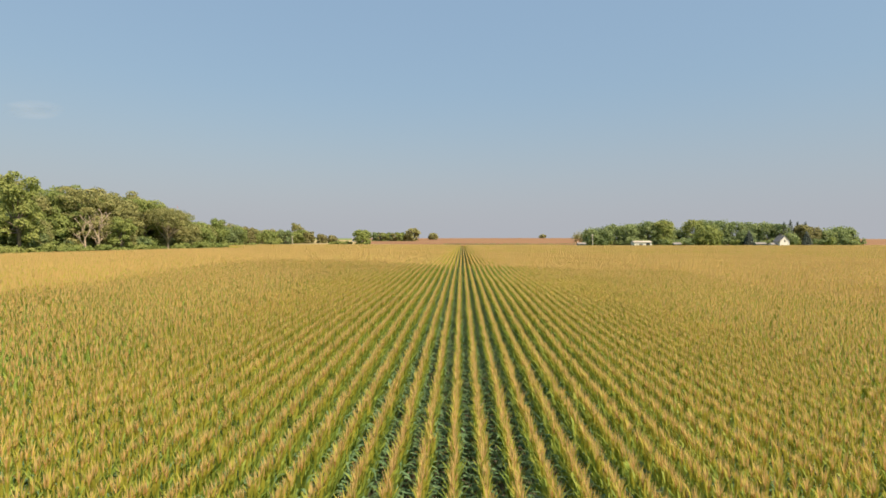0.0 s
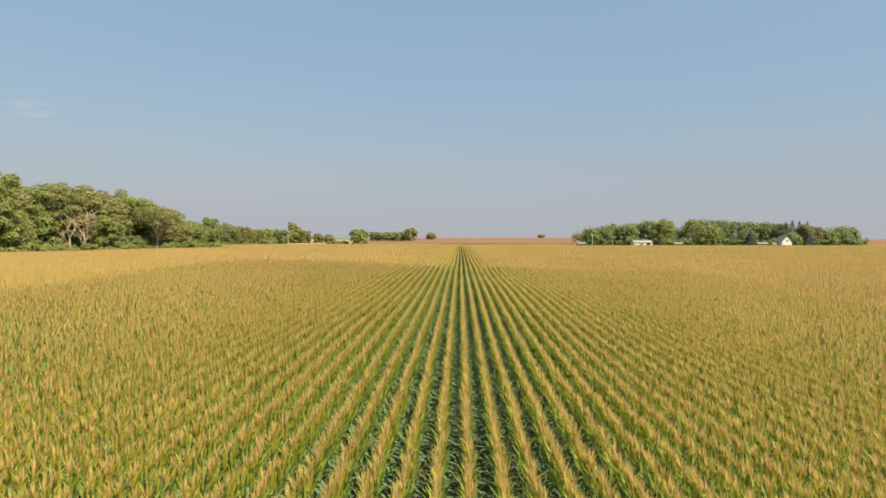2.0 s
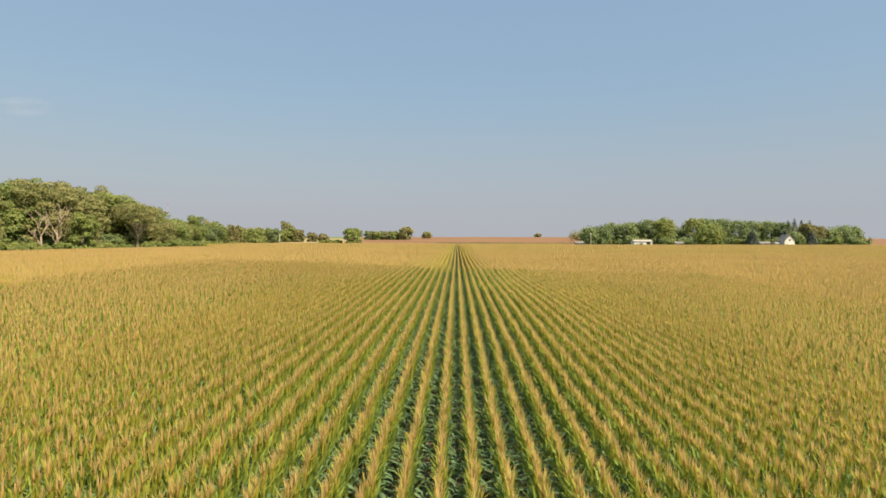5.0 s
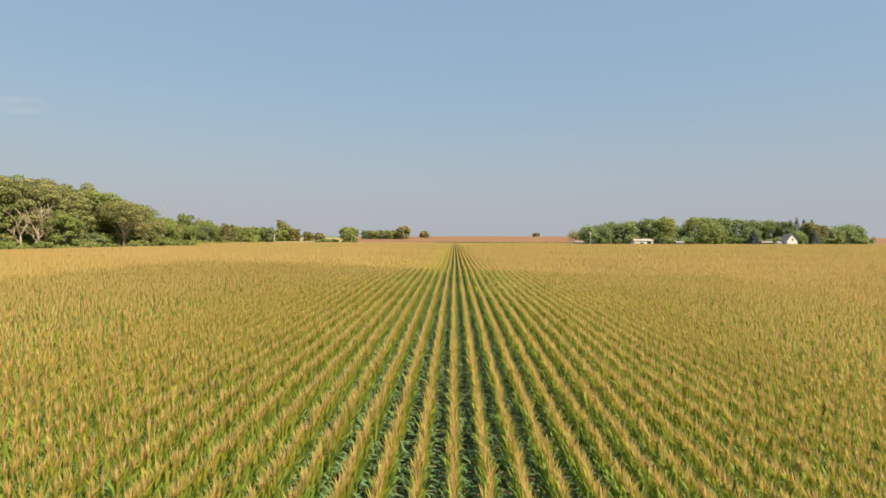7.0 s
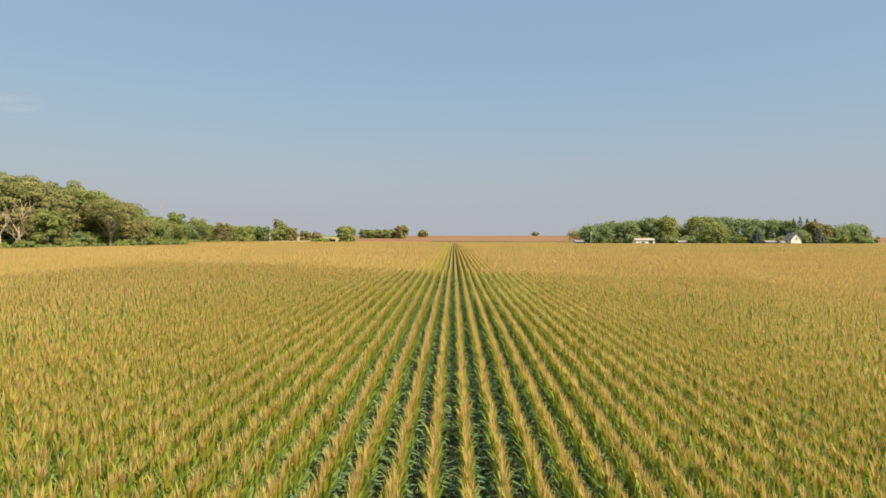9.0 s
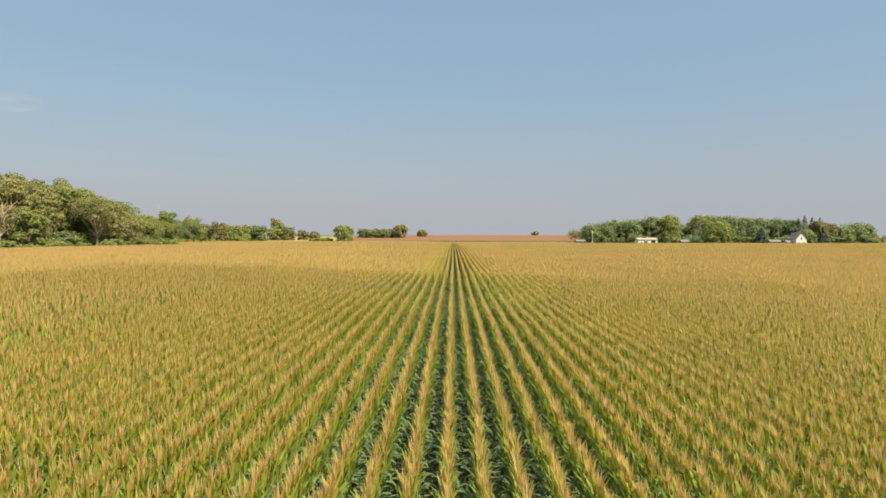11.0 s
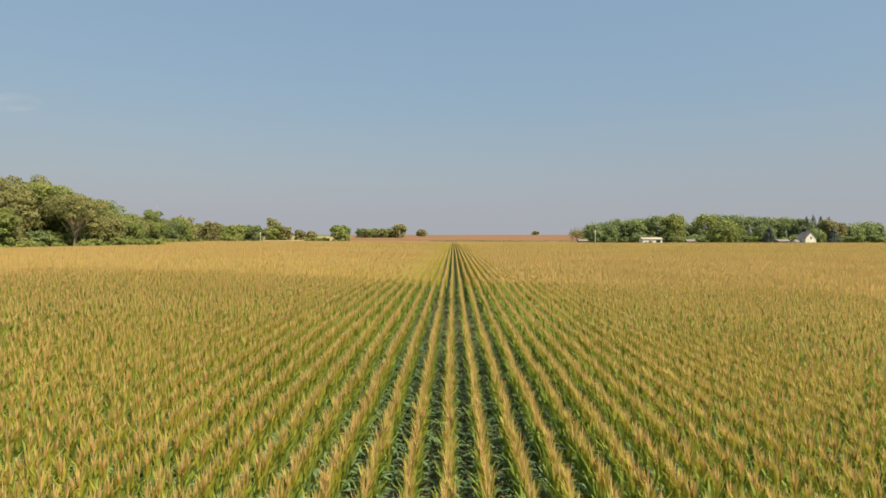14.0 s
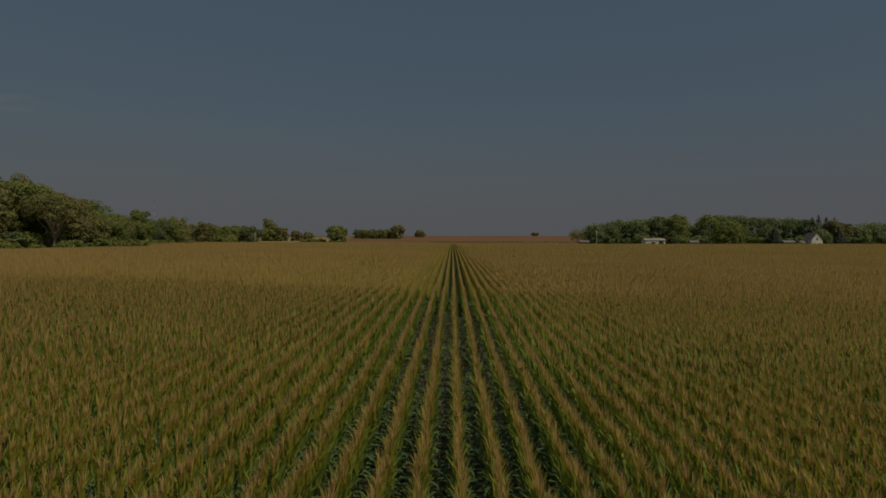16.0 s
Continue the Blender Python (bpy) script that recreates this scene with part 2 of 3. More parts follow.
def corn_plant(near):
    """One plant, about 2.5 m high: arching lower leaves over the gap, steep narrow upper ones, and a tassel of upright spikes."""
    s = Soup()
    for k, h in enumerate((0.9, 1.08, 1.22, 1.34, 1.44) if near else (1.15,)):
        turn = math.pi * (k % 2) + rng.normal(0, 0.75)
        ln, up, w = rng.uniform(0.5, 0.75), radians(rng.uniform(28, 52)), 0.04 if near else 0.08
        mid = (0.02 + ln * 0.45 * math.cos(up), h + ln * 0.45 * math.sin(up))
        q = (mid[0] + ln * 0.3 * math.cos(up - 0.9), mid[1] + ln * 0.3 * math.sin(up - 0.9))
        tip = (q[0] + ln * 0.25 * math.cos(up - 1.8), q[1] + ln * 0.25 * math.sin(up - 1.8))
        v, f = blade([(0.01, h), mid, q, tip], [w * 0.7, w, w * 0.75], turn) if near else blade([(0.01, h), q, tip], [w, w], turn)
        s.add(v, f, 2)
    for k, h in enumerate((1.0, 1.12, 1.22, 1.32, 1.42, 1.5, 1.58, 1.66, 1.74, 1.8) if near else (1.12, 1.32, 1.5, 1.66)):
        high = h > 1.52
        turn = 2.4 * k + rng.normal(0, 0.5)
        ln, up = (rng.uniform(0.46, 0.6), radians(rng.uniform(73, 86))) if high else (rng.uniform(0.55, 0.72), radians(rng.uniform(66, 80)))
        w = (0.026 if high else 0.034) * (1 if near else 1.7)
        mid = (0.01 + ln * 0.6 * math.cos(up), h + ln * 0.6 * math.sin(up))
        bend = up - rng.uniform(0.1, 0.7) * (1 if near else 0.6)
        tip = (mid[0] + ln * 0.42 * math.cos(bend), mid[1] + ln * 0.42 * math.sin(bend))
        v, f = blade([(0.01, h), mid, tip], [w * 0.8, w], turn)
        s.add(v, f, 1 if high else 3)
    spikes = 9 if near else 6
    for k in range(spikes):
        turn = 2 * math.pi * k / spikes + rng.normal(0, 0.4)
        lean = radians(3 if k == 0 else rng.uniform(6, 32))
        ln = rng.uniform(0.28, 0.42)
        w = 0.015 if near else 0.022
        z0 = 1.9 + rng.uniform(0, 0.12)
        o, h = ln * math.sin(lean), ln * math.cos(lean)
        v, f = blade([(0.0, z0), (o, z0 + h)], [w], turn)
        s.add(v, f, 0)
    return np.concatenate(s.v), np.concatenate(s.f), np.concatenate(s.s)


def nearest(x, y):
    """How near the flight line over the rows comes to a place ahead of it; for places beside and behind it, 1000 more than their distance from it."""
    x, y = np.asarray(x, float), np.asarray(y, float)
    beside = np.where(x > 1.8, (x - 1.8) / 0.76, (1.8 - x) / 0.82)
    d = np.maximum.reduce([np.full(x.shape, 12.0), beside, y - 58])
    return np.where((y > 9) & (y > beside - 3), d, 1000 + np.hypot(x - 1.8, np.minimum(y, 0)))


NEAR, MIDDLE, FAR = 21.0, 48.0, 150.0
row_x = ROW * np.arange(-394, 434) - 0.20
corn_v, corn_f, corn_s, corn_n = [], [], [], 0


def plant_out(spacing, lo, hi, near, xmax, y0, y1):
    """Sets plants along the rows where the flight line comes between lo and hi near them."""
    global corn_n
    xs = row_x[np.abs(row_x) < xmax]
    ys = np.arange(y0, y1, spacing)
    x, y = [q.ravel() for q in np.meshgrid(xs, ys)]
    x = x + rng.normal(0, 0.035 if near else 0.02, len(x))
    y = y + rng.uniform(-0.4, 0.4, len(y)) * spacing
    d = nearest(x, y)
    edge = rng.normal(0, 1.5, len(x))
    ok = (d + edge >= lo) & (d + edge < hi) & in_corn(x, y) & (rng.random(len(x)) > 0.02)
    x, y = x[ok], y[ok]
    z = land(x, y)
    templates = [corn_plant(near) for _ in range(14 if near else 8)]
    pick = rng.integers(0, len(templates), len(x))
    for k, (tv, tf, ts) in enumerate(templates):
        sel = np.flatnonzero(pick == k)
        n = len(sel)
        turn = rng.normal(0, 0.5, n) + math.pi * rng.integers(0, 2, n)
        c, s_ = np.cos(turn), np.sin(turn)
        size = rng.normal(1.09, 0.02, n) + 0.04 * np.sin(x[sel] * 0.21) * np.sin(y[sel] * 0.13)
        lean_x, lean_y = rng.normal(0, 0.013, n), rng.normal(0, 0.03, n)
        v = np.empty((n, len(tv), 3), np.float32)
        v[:, :, 2] = tv[None, :, 2] * size[:, None]
        v[:, :, 0] = (tv[None, :, 0] * c[:, None] - tv[None, :, 1] * s_[:, None]) + lean_x[:, None] * v[:, :, 2] + x[sel][:, None]
        v[:, :, 1] = (tv[None, :, 0] * s_[:, None] + tv[None, :, 1] * c[:, None]) + lean_y[:, None] * v[:, :, 2] + y[sel][:, None]
        v[:, :, 2] += z[sel][:, None]
        corn_v.append(v.reshape(-1, 3))
        corn_f.append((tf[None] + (np.arange(n) * len(tv))[:, None, None] + corn_n).reshape(-1, 3))
        corn_s.append(np.tile(ts, n))
        corn_n += n * len(tv)


plant_out(0.16, 0, NEAR, True, 30, 9, 96)
plant_out(0.235, NEAR, MIDDLE, False, 68, 9, 142)
plant_out(0.35, 1000, 1016, False, 24, -22, 30)
plant_out(0.42, 1016, 1052, False, 56, -40, 70)


def far_rows(step, lo, hi, wide, leafy, lean=0.04):
    """Rows far off: along each row, upright tufts turned every way, most of tassels and some of leaves."""
    global corn_n
    x, y = [q.ravel() for q in np.meshgrid(row_x, np.arange(-40, 500, step))]
    y = y + rng.uniform(-0.5, 0.5, len(y)) * step
    d = nearest(x, y) + rng.normal(0, min(0.02 * lo, 3.0), len(x))
    ok = (d >= lo) & (d < hi) & in_corn(x, y)
    x, y = x[ok] + rng.normal(0, 0.03, ok.sum()), y[ok]
    z, n = land(x, y), len(x)
    leaf = rng.random(n) < leafy
    z0, z1 = np.where(leaf, 1.25, 1.85), np.where(leaf, 2.32, 2.46)
    t = rng.uniform(0, math.pi, n)
    w = wide * rng.uniform(0.7, 1.3, n)
    c, s_ = np.cos(t) * w, np.sin(t) * w
    lean_x, lean_y = rng.normal(0, lean, n), rng.normal(0, lean, n)
    top = z + z1 + rng.normal(0, 0.04, n)
    b_ = rng.uniform(-0.8, 0.8, n)
    v = np.stack([np.stack([x - c, y - s_, z + z0], 1), np.stack([x + c, y + s_, z + z0], 1), np.stack([x + b_ * c + lean_x, y + b_ * s_ + lean_y, top], 1)], 1)
    corn_v.append(v.reshape(-1, 3).astype(np.float32))
    corn_f.append((np.arange(n)[:, None] * 3 + [0, 1, 2] + corn_n).astype(np.int64))
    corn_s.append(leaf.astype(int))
    corn_n += 3 * n


def row_canopy(step, lo, hi, uneven, leaf=1):
    """Rows far off as closed bodies of leaves: leafy flanks, a low crest below the tassels, and the lower leaves that bridge the gap."""
    global corn_n
    X_, Y_ = np.meshgrid(row_x, np.arange(-40, 500 + step, step))
    Y_ = Y_ + rng.uniform(-0.5, 0.5, len(row_x))[None, :] * step
    high = 1.98 + rng.normal(0, uneven, X_.shape)
    side = rng.normal(0, 0.015, X_.shape)
    ground_z = land(X_, Y_)
    mid_x, mid_y = X_[:-1], Y_[:-1] + step / 2
    d = nearest(mid_x, mid_y)
    j, i = np.nonzero((d >= lo) & (d < hi) & in_corn(mid_x, mid_y))
    n = len(i)
    ends = []
    for jj_ in (j, j + 1):
        x, y, z, h, o = X_[jj_, i], Y_[jj_, i], ground_z[jj_, i], high[jj_, i], side[jj_, i]
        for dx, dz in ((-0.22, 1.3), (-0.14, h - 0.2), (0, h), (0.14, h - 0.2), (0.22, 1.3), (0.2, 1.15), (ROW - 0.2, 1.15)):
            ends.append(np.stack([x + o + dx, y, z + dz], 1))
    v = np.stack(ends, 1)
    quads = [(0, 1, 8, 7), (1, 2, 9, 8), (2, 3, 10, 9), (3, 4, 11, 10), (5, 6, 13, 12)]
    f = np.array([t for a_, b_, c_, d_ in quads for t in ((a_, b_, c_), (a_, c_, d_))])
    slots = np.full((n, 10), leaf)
    # flat gap strip takes the darkened lower-leaf tone, shade as colour between rows
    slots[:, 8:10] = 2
    corn_v.append(v.reshape(-1, 3).astype(np.float32))
    corn_f.append((f[None] + (np.arange(n) * 14)[:, None, None] + corn_n).reshape(-1, 3))
    corn_s.append(slots.ravel())
    corn_n += 14 * n


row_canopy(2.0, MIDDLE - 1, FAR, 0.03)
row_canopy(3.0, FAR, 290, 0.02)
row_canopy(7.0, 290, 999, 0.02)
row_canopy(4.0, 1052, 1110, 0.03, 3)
far_rows(0.11, MIDDLE, FAR, 0.052, 0.30)
far_rows(0.2, FAR, 290, 0.07, 0.5)
far_rows(0.5, 290, 999, 0.13, 0.45)
far_rows(0.5, 1016, 1110, 0.08, 0.5, 0.1)


def low_leaves(step, lo, hi, wide, reach):
    """Single broad leaves that arch from the stalks over the gaps between rows."""
    global corn_n
    x, y = [q.ravel() for q in np.meshgrid(row_x[np.abs(row_x) < reach], np.arange(-40, 150, step))]
    y = y + rng.uniform(-0.5, 0.5, len(y)) * step
    d = nearest(x, y)
    ok = (d >= lo) & (d < hi) & in_corn(x, y)
    x, y = x[ok], y[ok]
    z, n = land(x, y), len(x)
    out = rng.choice([-1.0, 1.0], n) * rng.uniform(0.3, 0.45, n)
    along = rng.normal(0, 0.15, n)
    w, z0 = wide * rng.uniform(0.7, 1.2, n), z + rng.uniform(1.0, 1.5, n)
    v = np.stack([np.stack([x, y - w, z0], 1), np.stack([x, y + w, z0 + rng.normal(0, 0.05, n)], 1), np.stack([x + out, y + along, z0 + rng.uniform(0.0, 0.25, n)], 1)], 1)
    corn_v.append(v.reshape(-1, 3).astype(np.float32))
    corn_f.append((np.arange(n)[:, None] * 3 + [0, 1, 2] + corn_n).astype(np.int64))
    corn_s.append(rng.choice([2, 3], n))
    corn_n += 3 * n


low_leaves(0.20, NEAR, MIDDLE, 0.07, 70)
low_leaves(0.3, 1000, 1016, 0.12, 80)
far_rows(2.4, 1110, 5000, 0.4, 0.5, 0.15)
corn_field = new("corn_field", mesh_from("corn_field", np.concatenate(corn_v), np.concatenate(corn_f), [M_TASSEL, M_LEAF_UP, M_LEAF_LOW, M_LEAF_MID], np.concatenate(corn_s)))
tagged(corn_field, "ripening corn in straight rows with golden tassels over green leaves", "corn", kind="stuff")


# ---- trees ----
def leaf_cloud(soup, centres, radii, count, size, flat=0.8, loose=0.42):
    """Small folded leaf clumps over the shells of a few lobes."""
    centres, radii = np.asarray(centres, float), np.asarray(radii, float)
    share = radii ** 2 / np.sum(radii ** 2)
    which = rng.choice(len(radii), count, p=share)
    d = rng.normal(0, 1, (count, 3))
    d[:, 2] = np.where(d[:, 2] < -0.6, -d[:, 2], d[:, 2])
    d /= np.linalg.norm(d, axis=1)[:, None]
    r = radii[which] * rng.uniform(0.62, 1.08, count) * (1 + 0.18 * np.sin(d[:, 0] * 5 + which) * np.sin(d[:, 1] * 6 + 2 * which))
    p = centres[which] + d * r[:, None] * np.array([1, 1, flat])
    nrm = d * 0.9 + rng.normal(0, loose, (count, 3)) + np.array([0, 0, 0.25])
    nrm /= np.linalg.norm(nrm, axis=1)[:, None]
    t = np.cross(nrm, rng.normal(0, 1, (count, 3)))
    t /= np.linalg.norm(t, axis=1)[:, None]
    b = np.cross(nrm, t)
    s = size * rng.uniform(0.6, 1.35, count)[:, None]
    v = np.stack([p - t * s, p - b * s * 0.6 + nrm * s * 0.22, p + t * s, p + b * s * 0.6 + nrm * s * 0.22], 1)
    k = np.arange(count)[:, None] * 4
    f = np.stack([k + [0, 1, 2], k + [0, 2, 3]], 1)
    soup.add(v.reshape(-1, 3), f.reshape(-1, 3), 0)


def tree(x, y, height, radius, leaves="green", clumps=4000, size=0.5, base=0.22, lobes=16, label="", bark=None, name="tree", lean=0.0, limbs=1.0, group="", flat=0.8, fork_at=0.18, fill=0.62, loose=0.42):
    """A broadleaf tree: tapered trunk with limbs, and a crown of leaf clumps in uneven lobes."""
    root = new(name)
    root.location = (x, y, float(land(x, y)))
    wood, crown = Soup(), Soup()
    bend = rng.normal(0, 0.03 * height, 2)
    fork = height * (base + fork_at)
    tr = 0.022 * height
    tube(wood, [(0, 0, -0.3), (bend[0] * 0.2, bend[1] * 0.2, fork * 0.5), (bend[0] * 0.5, bend[1] * 0.5, fork), (bend[0], bend[1], height * 0.72)], [tr * 1.35, tr, tr * 0.85, tr * 0.3])
    centres, radii = [], []
    mid, half = height * (1 + base) / 2, height * (1 - base) / 2
    for k in range(lobes):
        u = (k + 0.5) / lobes
        w = 2.4 * k + rng.normal(0, 0.4)
        up = -0.85 + 1.75 * u
        out = radius * math.sqrt(max(0.05, 1 - min(1, abs(up)) ** (2.4 if up > 0 else 5))) * rng.uniform(0.55, 0.85)
        r = radius * rng.uniform(0.30, 0.46)
        c = (out * math.cos(w) + lean * up, out * math.sin(w), mid + up * (half - r * 0.75))
        centres.append(c)
        radii.append(r)
        if k < lobes * 0.75:
            z0 = fork * rng.uniform(0.8, 1.15) + 0.25 * (c[2] - fork) * (u > 0.3)
            p0 = (bend[0] * 0.5, bend[1] * 0.5, z0)
            m_ = (c[0] * 0.5 + rng.normal(0, 0.3), c[1] * 0.5 + rng.normal(0, 0.3), z0 * 0.45 + c[2] * 0.55)
            tube(wood, [p0, m_, c], [tr * 0.45 * limbs, tr * 0.28 * limbs, tr * 0.1], 5)
    centres.append((bend[0], bend[1], mid + half * 0.25))
    radii.append(radius * fill)
    if base < 0.1:                      # boughs that reach down to the grass
        for k in range(6):
            w, r = 1.05 * k + rng.normal(0, 0.2), radius * rng.uniform(0.3, 0.42)
            centres.append((0.55 * radius * math.cos(w), 0.55 * radius * math.sin(w), r * 0.55))
            radii.append(r)
    leaf_cloud(crown, centres, radii, clumps, size, flat, loose)
    part("trunk", wood, bark or M_BARK, root, smooth=True)
    part("crown", crown, LEAF[leaves], root)
    return tagged(root, label or "leafy green tree with a rounded uneven crown", "tree", group)


def spruce(x, y, height, radius, label="dark green pointed spruce tree", group=""):
    """A conifer: straight trunk and tiers of drooping boughs."""
    root = new("spruce")
    root.location = (x, y, float(land(x, y)))
    wood, crown = Soup(), Soup()
    tube(wood, [(0, 0, -0.3), (0, 0, height * 0.5), (0, 0, height * 0.97)], [height * 0.02, height * 0.013, height * 0.003])
    n = 2200
    u = 1 - np.sqrt(rng.random(n))
    w = rng.uniform(0, 2 * math.pi, n)
    tier = np.abs((u * 14) % 1 - 0.3)
    r = (radius * (1 - u) ** 0.85 + 0.15) * (1.05 - 0.55 * tier) * rng.uniform(0.7, 1.1, n)
    c, s_ = np.cos(w), np.sin(w)
    z = height * (0.05 + 0.94 * u)
    wd = rng.uniform(0.25, 0.5, n)
    ln = rng.uniform(0.5, 0.9, n)
    p = np.stack([r * c, r * s_, z], 1)
    out, side = np.stack([c, s_, np.full(n, -0.35)], 1), np.stack([-s_, c, np.zeros(n)], 1)
    v = np.stack([p - out * ln[:, None], p + side * wd[:, None], p + out * ln[:, None] * 0.7, p - side * wd[:, None]], 1)
    k = np.arange(n)[:, None] * 4
    crown.add(v.reshape(-1, 3), np.stack([k + [0, 1, 2], k + [0, 2, 3]], 1).reshape(-1, 3), 0)
    part("trunk", wood, M_BARK, root, smooth=True)
    part("crown", crown, LEAF["spruce"], root)
    return tagged(root, label, "tree", group)


def bush(x, y, height, radius, leaves="green", clumps=900, size=0.4, label="low leafy green bush at the field's edge", group=""):
    """A bush with several stems from the ground."""
    root = new("bush")
    root.location = (x, y, float(land(x, y)))
    wood, crown = Soup(), Soup()
    centres, radii = [], []
    for k in range(7):
        w = 2 * math.pi * k / 7 + rng.normal(0, 0.3)
        o, h = radius * rng.uniform(0.25, 0.7), height * rng.uniform(0.35, 0.78)
        c = (o * math.cos(w), o * math.sin(w), h)
        centres.append(c)
        radii.append(min(radius, height) * rng.uniform(0.32, 0.48))
        tube(wood, [(0.1 * math.cos(w), 0.1 * math.sin(w), -0.1), (c[0] * 0.4, c[1] * 0.4, h * 0.5), c], [0.07, 0.05, 0.02], 5)
    centres.append((0, 0, height * 0.35))
    radii.append(min(radius, height) * 0.5)
    leaf_cloud(crown, centres, radii, clumps, size)
    part("stems", wood, M_BARK, root, smooth=True)
    part("foliage", crown, LEAF[leaves], root)
    return tagged(root, label, "bush", group)


def dead_tree(x, y, height):
    """A bare, bleached tree with forked limbs."""
    root = new("dead_tree")
    root.location = (x, y, float(land(x, y)))
    wood = Soup()

    def limb(p, d, ln, r, depth):
        q = p + d * ln * 0.5 + Vector(rng.normal(0, 0.05 * ln, 3))
        e = q + (d + Vector(rng.normal(0, 0.15, 3))).normalized() * ln * 0.5
        tube(wood, [p, q, e], [r, r * 0.85, r * 0.65], 6)
        if depth:
            w = rng.uniform(0, 6.28)
            for k in range(3):
                w += 2.1 + rng.normal(0, 0.3)
                side = Vector((math.cos(w), math.sin(w), rng.uniform(-0.1, 0.5)))
                limb(e if k else q, (d * 0.75 + side * rng.uniform(0.3, 0.62)).normalized(), ln * rng.uniform(0.55, 0.8), r * 0.6, depth - 1)

    limb(Vector((0, 0, -0.3)), Vector((0, 0, 1)), height * 0.36, height * 0.022, 3)
    part("trunk", wood, M_DEADWOOD, root, smooth=True)
    return tagged(root, "bare bleached dead tree with forked limbs at the wood's edge", "tree", "trees of the wood")


# the wood beside the corn: front trees, then taller ones behind
WOOD = "trees of the wood"
kinds = ["oak", "green", "oak", "green", "dark", "oak"]
for k, y in enumerate(np.arange(132, 318, 11.0)):
    if 192 < y < 212 or 226 < y < 256:
        continue
    far = y > 255
    tree(wood_edge(y) - 9 + rng.normal(0, 1.6), y + rng.normal(0, 1.5), rng.uniform(13, 18) if not far else rng.uniform(12, 14), rng.uniform(5.8, 7.6), kinds[k % 6], 8000, 0.33, 0.08, 18,
         "leafy tree with a dense crown at the wood's edge", group=WOOD)
for k, y in enumerate(np.arange(138, 300, 12.0)):
    tree(wood_edge(y) - 22 + rng.normal(0, 3), y + rng.normal(0, 2), rng.uniform(22, 25) if y < 250 else rng.uniform(17, 19) if y < 284 else rng.uniform(14, 17), rng.uniform(7.5, 9.5), kinds[(k * 2 + 1) % 6], 7500, 0.38, 0.15, 26,
         "tall broad oak with an olive green crown", group=WOOD, flat=0.5)
for k, y in enumerate(np.arange(140, 320, 14.0)):
    tree(wood_edge(y) - 40 + rng.normal(0, 4), y + rng.normal(0, 3), rng.uniform(27, 30.5) if y < 290 else rng.uniform(22, 24), rng.uniform(8, 9.5), kinds[(k + 3) % 6], 3600, 0.52, 0.2, 22,
         "tall tree of the wood with a full green crown", group=WOOD, flat=0.55)
for k, y in enumerate(np.arange(150, 330, 20.0)):
    tree(wood_edge(y) - 62 + rng.normal(0, 5), y, rng.uniform(26, 30), rng.uniform(9, 11), kinds[k % 3], 1600, 1.0, 0.12, 16, "tall tree deep in the wood", group=WOOD)
tree(-134, 262, 20.3, 7.0, "oak", 7500, 0.36, 0.12, 26, "tall broad oak with an olive green crown", group=WOOD, flat=0.5)
tree(-126, 245, 20.6, 9.6, "oak", 9000, 0.30, 0.36, 30, "spreading oak with a pale trunk and open lower limbs", bark=M_DEADWOOD, limbs=1.9, lean=-2.0, group=WOOD, flat=0.45, fork_at=-0.12)
for x, y, h in ((-119.5, 240, 3.2), (-119.8, 246, 2.6), (-121, 231, 2.4), (-120.5, 252, 2.8)):
    bush(x, y, h, 3.0, "green", 600, 0.32, "low green scrub along the foot of the wood", "undergrowth of the wood")
tree(-133.5, 171, 27, 6.0, "light", 9000, 0.36, 0.08, 24, "tall light green cottonwood at the wood's edge", group=WOOD)
dead_tree(-134.5, 203, 16)
dead_tree(-133, 209, 20)
dead_tree(-132, 207, 11)
for k, y in enumerate(np.arange(134, 318, 4.2)):
    if 226 < y < 238 or 247 < y < 258:
        continue
    bush(wood_edge(y) - 0.8 + rng.normal(0, 0.4), y + rng.normal(0, 0.5), rng.uniform(2.6, 4.4), rng.uniform(2.0, 2.8), ["light", "light", "green", "light"][k % 4], 480, 0.34, "low green scrub along the foot of the wood", "undergrowth of the wood")
bush(-152, 214, 10, 7, "dark", 900, 0.6, "tall shaded understory bush inside the wood", "undergrowth of the wood")
bush(-166, 218, 12, 8, "dark", 900, 0.8, "tall shaded understory bush inside the wood", "undergrowth of the wood")
bush(-150, 206, 9, 7, "green", 900, 0.6, "tall shaded understory bush inside the wood", "undergrowth of the wood")
bush(-143, 206, 6, 5, "dark", 700, 0.5, "tall shaded understory bush inside the wood", "undergrowth of the wood")
tree(-147, 203, 16, 7, "green", 4500, 0.5, 0.03, 18, "dense green tree behind the dead trees", group=WOOD)
for k, y in enumerate(np.arange(126, 330, 4.6)):
    if 224 < y < 239 or 246 < y < 258:
        continue
    bush(wood_edge(y) - 3.5 + rng.normal(0, 0.8), y, rng.uniform(2.4, 5.0), rng.uniform(2.2, 3.4), ["green", "light", "green", "light"][k % 4], 650, 0.36, "tangled green undergrowth bush at the wood's foot", "undergrowth of the wood")
for k, y in enumerate(np.arange(130, 330, 7.0)):
    bush(wood_edge(y) - 15 + rng.normal(0, 1.5), y, rng.uniform(5, 8), rng.uniform(4, 5.5), ["dark", "green", "oak"][k % 3], 600, 0.6, "tall shaded understory bush inside the wood", "undergrowth of the wood")
